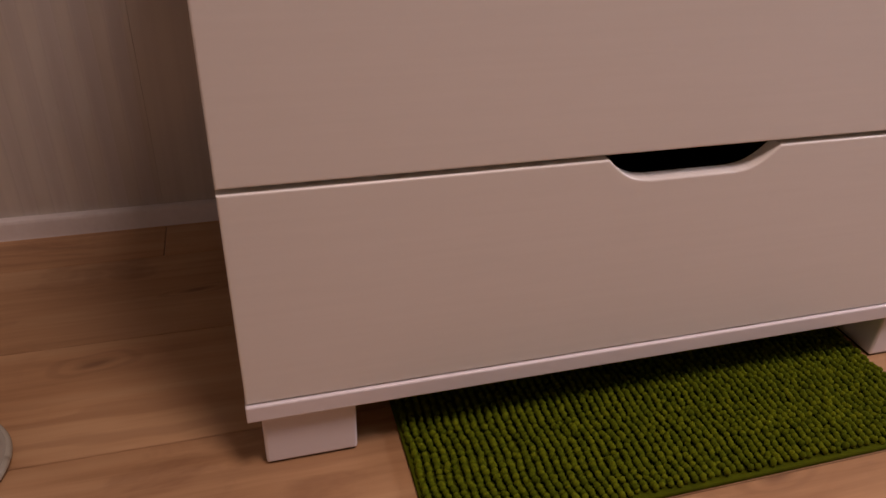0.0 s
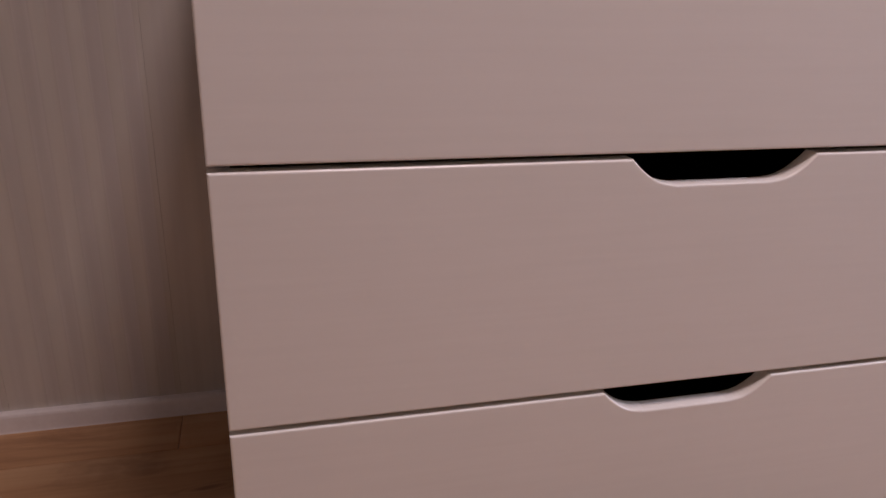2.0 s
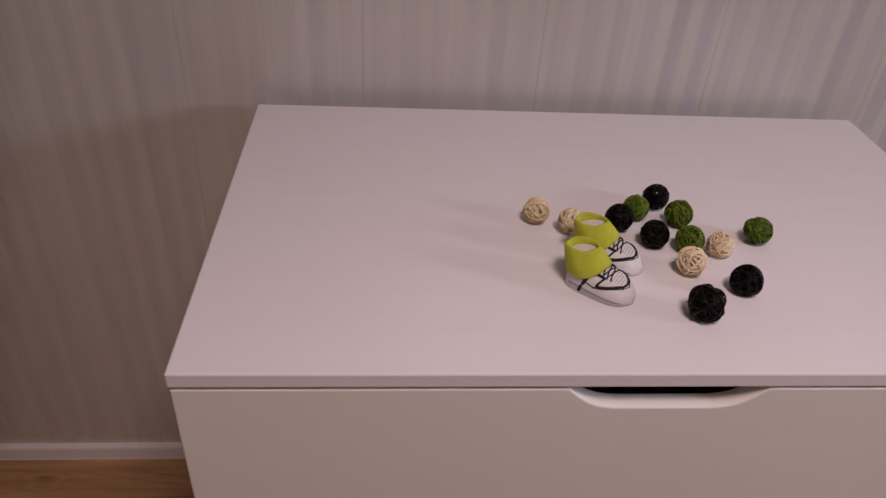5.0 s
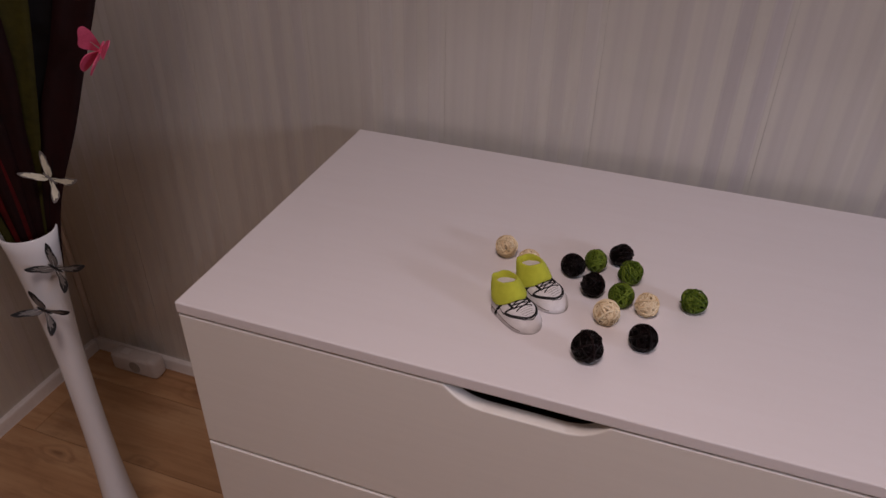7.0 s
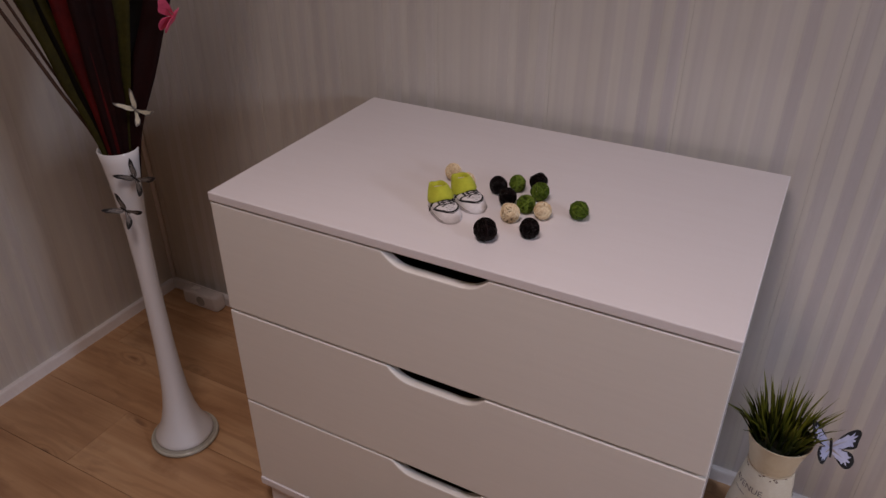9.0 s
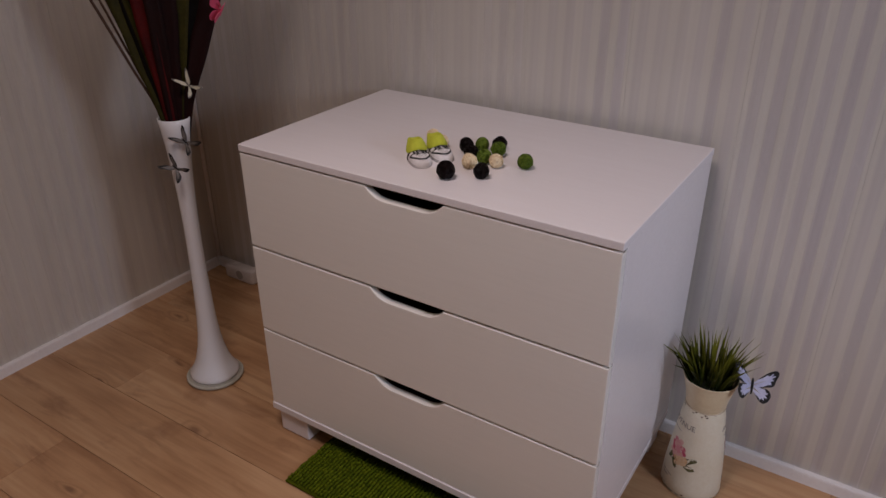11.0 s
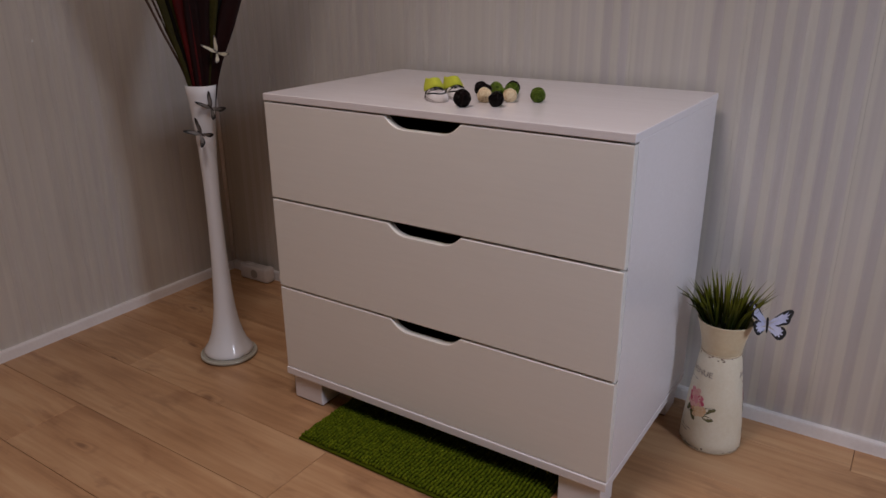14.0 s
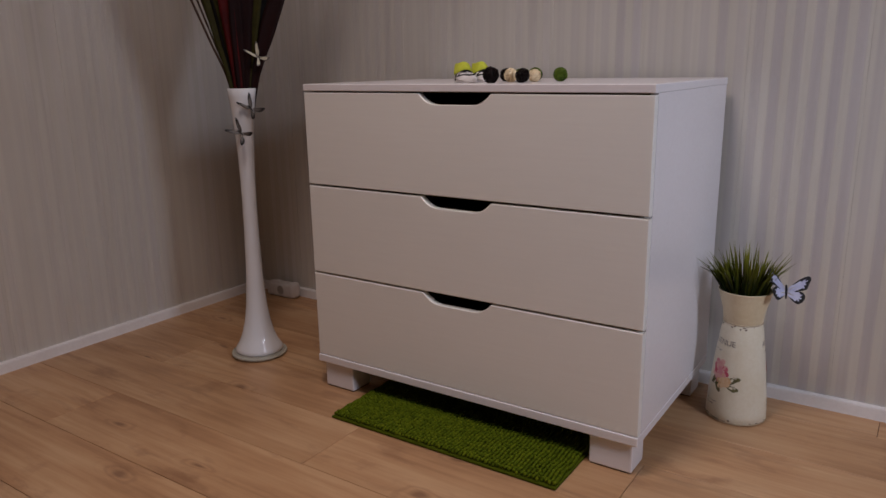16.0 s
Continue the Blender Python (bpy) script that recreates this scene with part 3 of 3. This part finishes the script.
for z, r in ((0.236, 0.0426), (0.0035, 0.0665)):
    ring = [(r * math.cos(math.tau * i / 40), r * math.sin(math.tau * i / 40), z) for i in range(41)]
    part("rim_bead", tube(ring, 0.0016, 6), RUST, jug, "rust-flecked bead", smooth=True)


def jug_radius(z):
    for (r0, z0), (r1, z1) in zip(JUG, JUG[1:]):
        if z0 <= z <= z1:
            return r0 + (r1 - r0) * (z - z0) / (z1 - z0)
    return 0.06


def on_jug(angle, z, out=0.0005):
    r = jug_radius(z) + out
    return Vector((r * math.cos(radians(angle)), r * math.sin(radians(angle)), z))



def lettering(text, height, angle, z):
    """Raised capitals bent round the jug, from angle on."""
    cu = bpy.data.curves.new("lettering", "FONT")
    cu.body, cu.size, cu.resolution_u = text, height, 3
    tmp = bpy.data.objects.new("lettering", cu)
    me = bpy.data.meshes.new_from_object(tmp)
    bm = bmesh.new()
    bm.from_mesh(me)
    bpy.data.objects.remove(tmp)
    bpy.data.meshes.remove(me)
    for v in bm.verts:
        r = jug_radius(z)
        v.co = on_jug(angle + math.degrees(v.co.x / r), z + v.co.y, 0.0006)
    return bm


def petal(bm, angle, z, rx, ry, turn, out):
    r = jug_radius(z)
    vs = []
    for i in range(9):
        a = math.tau * i / 9
        x, y = rx * math.cos(a), ry * math.sin(a)
        c, s = math.cos(radians(turn)), math.sin(radians(turn))
        vs.append(bm.verts.new(on_jug(angle + math.degrees((x * c - y * s) / r), z + x * s + y * c, out)))
    bm.faces.new(vs)


for a0 in (-13, 139):
    part("lettering", lettering("AVENUE", 0.0185, 203 + a0, 0.185), GREY_INK, jug, "faded grey capitals")
    for dz, da, w in ((0.170, 230, 0.016), (0.046, 236, 0.020), (0.038, 233, 0.014)):
        bm = bmesh.new()
        petal(bm, da + a0, dz, w, 0.0012, 0, 0.0005)
        part("small_print", bm, GREY_INK, jug, "line of small print")
    rnd = random.Random(5)
    bm = bmesh.new()
    for k in range(16):
        a, q = k * 2.4, 0.0036 * math.sqrt(k + 0.3) * 1.5
        petal(bm, 250 + a0 + math.degrees(q * math.cos(a) / 0.063), 0.124 + q * math.sin(a) * 1.2, 0.0110 - 0.0004 * k, 0.0066, rnd.uniform(0, 180), 0.0014 - 0.00007 * k)
    part("rose", bm, ROSE, jug, "printed pink rose")
    bm = bmesh.new()
    for k in range(9):
        a, q = k * 2.4, 0.0032 * math.sqrt(k + 0.3) * 1.5
        petal(bm, 262 + a0 + math.degrees(q * math.cos(a) / 0.063), 0.100 + q * math.sin(a), 0.009, 0.006, rnd.uniform(0, 180), 0.0012 - 0.00007 * k)
    part("pale_rose", bm, PALE_ROSE, jug, "printed yellowish rose")
    bm = bmesh.new()
    for da, z, w, tn in ((256, 0.103, 0.010, 30), (262, 0.109, 0.009, 15), (255, 0.090, 0.009, -35), (261, 0.088, 0.008, -10), (232, 0.094, 0.009, 20), (228, 0.100, 0.007, 60), (240, 0.084, 0.008, -60)):
        petal(bm, da + a0 + (23 if da > 250 else 10), z, w * 1.75, 0.0060, tn, 0.0006)
    part("printed_leaves", bm, PRINT_LEAF, jug, "printed dark leaves")

rnd = random.Random(12)
bm = bmesh.new()
for k in range(46):
    low = k % 3 < 2
    petal(bm, rnd.uniform(150, 400), rnd.uniform(0.0055, 0.010) if low else rnd.uniform(0.2275, 0.2335), rnd.uniform(0.0008, 0.004), rnd.uniform(0.0006, 0.0018), rnd.uniform(-25, 25), 0.0004)
tagged(part("rust_chips", bm, CHIP, jug, "small rusty chips in the enamel"), kind="stuff")

tuft = empty("grass_tuft", pose(JX, JY, 0.2635), "tuft of artificial green grass in the jug", "artificial plant")
part("soil", revolve([(0, 0.0), (0.042, 0.0), (0.046, 0.02), (0.046, 0.032), (0.03, 0.042), (0, 0.045)], 24), SOIL, tuft, smooth=True)
rnd = random.Random(8)
bm = bmesh.new()
for k in range(150):
    a, q = rnd.uniform(0, math.tau), math.sqrt(rnd.random())
    foot = Vector((0.042 * q * math.cos(a), 0.042 * q * math.sin(a), 0.03))
    lean = q * rnd.uniform(0.3, 1.7)
    h = rnd.uniform(0.075, 0.13) * (1.1 - 0.3 * q)
    tip = foot + Vector((math.cos(a) * lean * 0.05 + rnd.uniform(-0.012, 0.012), math.sin(a) * lean * 0.05 + rnd.uniform(-0.012, 0.012), h))
    mid = foot.lerp(tip, 0.5) + Vector((0, 0, 0.012 * lean))
    t = rnd.uniform(0, math.pi)
    w = Vector((math.cos(t), math.sin(t), 0)) * rnd.uniform(0.0018, 0.0036)
    vs = [bm.verts.new(p) for p in (foot - w, foot + w, mid + w, mid - w, tip)]
    up = Vector((-w.y, w.x, 0)) * 0.35
    ridge = [bm.verts.new(foot + up), bm.verts.new(mid + up)]
    bm.faces.new((vs[0], ridge[0], ridge[1], vs[3]))
    bm.faces.new((ridge[0], vs[1], vs[2], ridge[1]))
    bm.faces.new((vs[3], ridge[1], vs[4]))
    bm.faces.new((ridge[1], vs[2], vs[4]))
tagged(part("grass", bm, GRASS, tuft), kind="stuff")


# ---- green mat ----
MX0, MX1, MY0, MY1 = 0.151, 0.742, -0.128, 0.272
mat_thing = empty("bath_mat", pose(MX0, MY0, 0), "green chenille mat lying half under the chest", "mat")
part("backing", block(0, MX1 - MX0, 0, MY1 - MY0, 0.0, 0.006, 0.002), MAT_BASE, mat_thing, "dark green bound edge")
rnd = random.Random(3)
unit = bmesh.new()
bmesh.ops.create_icosphere(unit, subdivisions=1, radius=1.0)
ico_v = [v.co.copy() for v in unit.verts]
ico_f = [[v.index for v in f.verts] for f in unit.faces]
unit.free()
verts, faces = [], []
nx, ny = 64, 92
for i in range(nx):
    for j in range(ny):
        cx = 0.007 + (MX1 - MX0 - 0.014) * i / (nx - 1) + rnd.uniform(-0.0009, 0.0009) + 0.0012 * math.sin(j * 0.35 + i * 0.11)
        cy = 0.008 + (MY1 - MY0 - 0.016) * j / (ny - 1) + rnd.uniform(-0.002, 0.002)
        r = rnd.uniform(0.0035, 0.0042)
        turn = Euler((rnd.uniform(-0.5, 0.3), rnd.uniform(-0.4, 0.4), rnd.uniform(0, 3))).to_matrix() @ Matrix.Diagonal((r, r, r * rnd.uniform(1.1, 1.55)))
        c = Vector((cx, cy, 0.0105 + rnd.uniform(-0.0015, 0.0015)))
        k = len(verts)
        verts += [turn @ v + c for v in ico_v]
        faces += [[a + k for a in f] for f in ico_f]
me = bpy.data.meshes.new("chenille_pile")
me.from_pydata(verts, [], faces)
me.shade_smooth()
me.materials.append(CHENILLE)
tufts = new("chenille", me)
tufts.parent = mat_thing
tagged(tufts, "thick green chenille loops in rows", kind="stuff")


# ---- white power block by the skirting ----
box = empty("extension_socket", pose(-0.663, 0.510, 0, 0, 0, 0), "white plastic extension socket lying against the skirting", "extension socket")
part("body", block(-0.068, 0.064, -0.021, 0.021, 0.0, 0.054, 0.010, 4), PLASTIC, box, smooth=True)
part("end_cap", block(0.038, 0.070, -0.0215, 0.0215, 0.0, 0.058, 0.012, 4), PLASTIC, box, smooth=True)
hole = revolve([(0, 0), (0.0165, 0), (0.0165, 0.0012), (0.0150, 0.0016), (0.0145, 0.0006), (0, 0.0006)], 28)
bmesh.ops.transform(hole, matrix=pose(0.006, -0.0208, 0.028, 90), verts=hole.verts[:])
part("socket", hole, GREY_PLASTIC, box, "greyish round outlet")
part("switch", block(-0.04, -0.015, -0.010, 0.010, 0.053, 0.057, 0.002), TRIM, box)


# ---- wicker balls ----
def wicker(material, seed):
    """A ball of thin canes wound over one another."""
    rnd = random.Random(seed)
    bm = bmesh.new()
    for k in range(46):
        axis = Vector((rnd.gauss(0, 1), rnd.gauss(0, 1), rnd.gauss(0, 1))).normalized()
        u = axis.orthogonal().normalized()
        v = axis.cross(u)
        off, ph, wob = rnd.uniform(-0.5, 0.5), rnd.uniform(0, 6), rnd.uniform(0.03, 0.1)
        rr = math.sqrt(1 - off * off) * rnd.uniform(0.74, 1.12)
        n = 26
        pts = []
        for i in range(n + 1):
            a = math.tau * i / n
            pts.append((u * math.cos(a) + v * math.sin(a)) * rr + axis * (off + wob * math.sin(2 * a + ph)))
        tube([p * 0.93 for p in pts], rnd.uniform(0.05, 0.085), 5, bm=bm)
    me = bpy.data.meshes.new("wicker_ball")
    bm.to_mesh(me)
    bm.free()
    me.shade_smooth()
    me.materials.append(material)
    return me


BALLS = {"cream": ([wicker(CREAM, s) for s in (1, 2)], "small cream wicker ball on the chest"), "green": ([wicker(MOSS, s) for s in (3, 4)], "small moss-green wicker ball on the chest"),
         "dark": ([wicker(DARK_RATTAN, s) for s in (5, 6)], "small glossy dark brown wicker ball on the chest")}
for k, (kind, x, y, r) in enumerate((
        ("cream", 0.345, 0.234, 0.0185), ("cream", 0.380, 0.214, 0.0180), ("dark", 0.435, 0.222, 0.0190), ("green", 0.460, 0.244, 0.0180),
        ("dark", 0.489, 0.266, 0.0190), ("dark", 0.465, 0.190, 0.0190), ("green", 0.505, 0.231, 0.0195), ("green", 0.501, 0.181, 0.0190),
        ("cream", 0.490, 0.142, 0.0195), ("cream", 0.532, 0.174, 0.0180), ("green", 0.583, 0.199, 0.0195), ("dark", 0.480, 0.073, 0.0225), ("dark", 0.535, 0.111, 0.0195))):
    meshes, label = BALLS[kind]
    r *= 0.755
    ob = new("wicker_ball", meshes[k % 2])
    ob.matrix_world = pose(x - 0.001, y + 0.001, CH + r * 1.0, 47 * k, 71 * k, 23 * k) @ Matrix.Scale(r, 4)
    tagged(ob, label, "wicker ball", "wicker balls")


# ---- baby socks ----
def foot_at(x, a):
    """A point of the sock's foot: x runs from heel to toe, a round its section from side over the top."""
    s = x / 0.086
    toe = math.sqrt(max(0.0, 1 - max(0.0, (s - 0.66) / 0.34) ** 2.4))
    heel = math.sqrt(max(0.0, 1 - max(0.0, (0.16 - s) / 0.16) ** 2))
    w = (0.0208 + 0.005 * math.sin(s * math.pi * 0.9)) * max(0.02, toe) * max(0.15, heel)
    h = (0.037 - 0.019 * max(0.0, s - 0.28) / 0.72) * (0.25 + 0.75 * toe) * (0.55 + 0.45 * heel)
    c, q = math.cos(a), math.sin(a)
    return Vector((x, -w * abs(c) ** 0.75 * (1 if c > 0 else -1), h * max(0.0, q) ** 0.8))


def sock(name, m):
    ob = empty(name, m, "baby sock with a lime green cuff and sneaker print", "sock", "pair of baby socks")
    bm = bmesh.new()
    rows = []
    n = 22
    for i in range(n + 1):
        x = 0.086 * (1 - math.cos(math.pi * i / n)) / 2
        rows.append([bm.verts.new(foot_at(x, math.pi * k / 12)) for k in range(13)])
    for a, b in zip(rows, rows[1:]):
        for k in range(12):
            bm.faces.new((a[k], a[k + 1], b[k + 1], b[k]))
        bm.faces.new((a[12], a[0], b[0], b[12]))
    bmesh.ops.remove_doubles(bm, verts=bm.verts[:], dist=0.0001)
    part("foot", bm, KNIT, ob, "white knitted foot", smooth=True)
    # cuff: an oval tube that leans back over the heel, folded at its mouth
    bm = bmesh.new()
    rings = []
    prof = [(1.03, 0.0), (1.14, 0.004), (1.13, 0.012), (1.06, 0.022), (0.97, 0.0295), (0.90, 0.0312), (0.81, 0.0307), (0.74, 0.026), (0.71, 0.014)]
    for q, h in prof:
        ring = []
        for k in range(28):
            a = math.tau * k / 28
            ring.append(bm.verts.new((0.0245 + 0.0225 * q * math.cos(a) * (1 + 0.04 * math.sin(5 * a + 60 * h)) - h * 0.45, 0.0235 * q * (1 - 8.5 * h) * math.sin(a) * (1 + 0.05 * math.sin(4 * a + 1 + 90 * h)), 0.0215 + h * 0.95 + (0.0115 - 0.27 * h) * math.cos(a) + 0.0012 * math.sin(3 * a + 2))))
        rings.append(ring)
    for a, b in zip(rings, rings[1:]):
        for k in range(28):
            bm.faces.new((a[k], a[(k + 1) % 28], b[(k + 1) % 28], b[k]))
    part("cuff", bm, LIME, ob, "lime green terry cuff", smooth=True)
    bm = bmesh.new()
    ring = [bm.verts.new((0.0245 + 0.0165 * math.cos(math.tau * k / 28) - 0.0110, 0.0136 * math.sin(math.tau * k / 28), 0.0440 + 0.0045 * math.cos(math.tau * k / 28))) for k in range(28)]
    bm.faces.new(ring)
    part("lining", bm, KNIT, ob, "white lining inside the cuff")

    def line(pairs, r):
        tube([foot_at(x, radians(a)) + Vector((0, 0, 0.0003)) for x, a in pairs], r, 6, bm=bm)

    # printed sneaker: a strap from the sole, a band of eyelets, crossed laces, and a loop round the toe mesh
    bm = bmesh.new()
    for side in (1, -1):
        def ang(v):
            return v if side > 0 else 180 - v
        line([(0.0245 + 0.0017 * k, ang(3 + 8.0 * k)) for k in range(8)], 0.0021)
        line([(0.031 + 0.0028 * k, ang(58 + 0.6 * k)) for k in range(8)], 0.0019)
        line([(0.050 - 0.0012 * k, ang(60 - 6 * k)) for k in range(6)], 0.0013)
        line([(0.044 + 0.0046 * k, ang(30 + 1.0 * k + 1.05 * k * k)) for k in range(7)] + [(0.0735, 90)], 0.0017)
        line([(0.041 + 0.0052 * k, ang(24 + 0.9 * k + 1.0 * k * k)) for k in range(7)] + [(0.0765, 90)], 0.0006)
        line([(0.029 + 0.0024 * k, ang(26 - 0.6 * k)) for k in range(7)], 0.0006)
    for k in range(5):
        x = 0.031 + 0.0050 * k
        line([(x + 0.0009 * j, 60 + 8 * j) for j in range(8)], 0.0009)
        line([(x + 0.0009 * j, 120 - 8 * j) for j in range(8)], 0.0009)
    part("printed_laces", bm, INK, ob, "black printed laces")
    bm = bmesh.new()
    for k in range(5):
        line([(0.0555 + 0.0032 * k, 68 + 2 * k + (44 - 4 * k) * j / 6) for j in range(7)], 0.0003)
    part("printed_mesh", bm, GREY_INK, ob, "fine grey printed rows")
    bm = bmesh.new()
    for side in (1, -1):
        line([(0.010 + 0.0036 * k, (9 if side > 0 else 171)) for k in range(19)], 0.0006)
    part("printed_sole_line", bm, GREY_INK, ob, "thin grey printed line")
    return ob


sock("baby_sock", pose(0.362, 0.137, CH + 0.0005, 0, 0, -37) @ Matrix.Scale(0.82, 4))
sock("baby_sock", pose(0.380, 0.180, CH + 0.0005, 0, 0, -31) @ Matrix.Scale(0.82, 4))


# ---- pieces of walls and floor ----
def panel_mesh(width, height, material=PANEL):
    bm = block(0.0001, width - 0.0001, -T, 0.0, 0.0, height)
    side = [e for e in bm.edges if all(v.co.y < -T + 1e-5 for v in e.verts) and abs(e.verts[0].co.z - e.verts[1].co.z) > 0.1]
    bmesh.ops.bevel(bm, geom=side, offset=0.0002, segments=1, affect="EDGES")
    bmesh.ops.recalc_face_normals(bm, faces=bm.faces[:])
    me = bpy.data.meshes.new("panel")
    bm.to_mesh(me)
    bm.free()
    me.materials.append(material)
    return me


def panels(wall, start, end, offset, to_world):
    """Panels along a wall, stripe contrast stepped for the light there; the first and the last are cut to fit."""
    soft, full, bold = panel_mesh(PANEL_W, TOP, DIM_LIT_PANEL), panel_mesh(PANEL_W, TOP), panel_mesh(PANEL_W, TOP, BRIGHT_LIT_PANEL)
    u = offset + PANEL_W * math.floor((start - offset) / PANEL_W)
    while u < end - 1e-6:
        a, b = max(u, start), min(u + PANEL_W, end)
        ob = new("panel", (bold if a > 0.8 else full if a > 0.3 else soft) if b - a > PANEL_W - 1e-4 else panel_mesh(b - a, TOP, DIM_LIT_PANEL))
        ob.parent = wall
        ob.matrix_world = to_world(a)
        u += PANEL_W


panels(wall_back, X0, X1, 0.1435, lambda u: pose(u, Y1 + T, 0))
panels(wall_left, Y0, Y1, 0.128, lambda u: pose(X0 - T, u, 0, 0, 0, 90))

PLANK_W, PLANK_L = 0.1915, 1.361


def plank_mesh(x, y):
    bm = block(0.0005, x - 0.0005, 0.0005, y - 0.0005, -0.0075, 0.0)
    up = [e for e in bm.edges if all(v.co.z > -1e-5 for v in e.verts)]
    bmesh.ops.bevel(bm, geom=up, offset=0.0009, segments=1, affect="EDGES")
    bmesh.ops.recalc_face_normals(bm, faces=bm.faces[:])
    me = bpy.data.meshes.new("plank")
    bm.to_mesh(me)
    bm.free()
    me.materials.append(OAK)
    return me


full_plank = plank_mesh(PLANK_L, PLANK_W)
rnd = random.Random(21)
for k in range(-3, 22):
    y1 = 0.063 - PLANK_W * (k - 1)
    y0 = y1 - PLANK_W
    shift = {-2: -0.106, -1: 0.6, 0: 0.48, 1: 0.857, 2: 0.24, 3: 0.93}.get(k, rnd.uniform(0, PLANK_L))
    ya, yb = max(y0, Y0), min(y1, Y1)
    if yb - ya < 0.004:
        continue
    x = shift - PLANK_L * math.ceil((shift - X0) / PLANK_L)
    while x < X1 - 1e-6:
        a, b = max(x, X0), min(x + PLANK_L, X1)
        if b - a > 0.004:
            whole = b - a > PLANK_L - 1e-4 and yb - ya > PLANK_W - 1e-4
            ob = new("plank", full_plank if whole else plank_mesh(b - a, yb - ya))
            ob.parent = floor
            ob.matrix_world = pose(a, ya, 0)
        x += PLANK_L
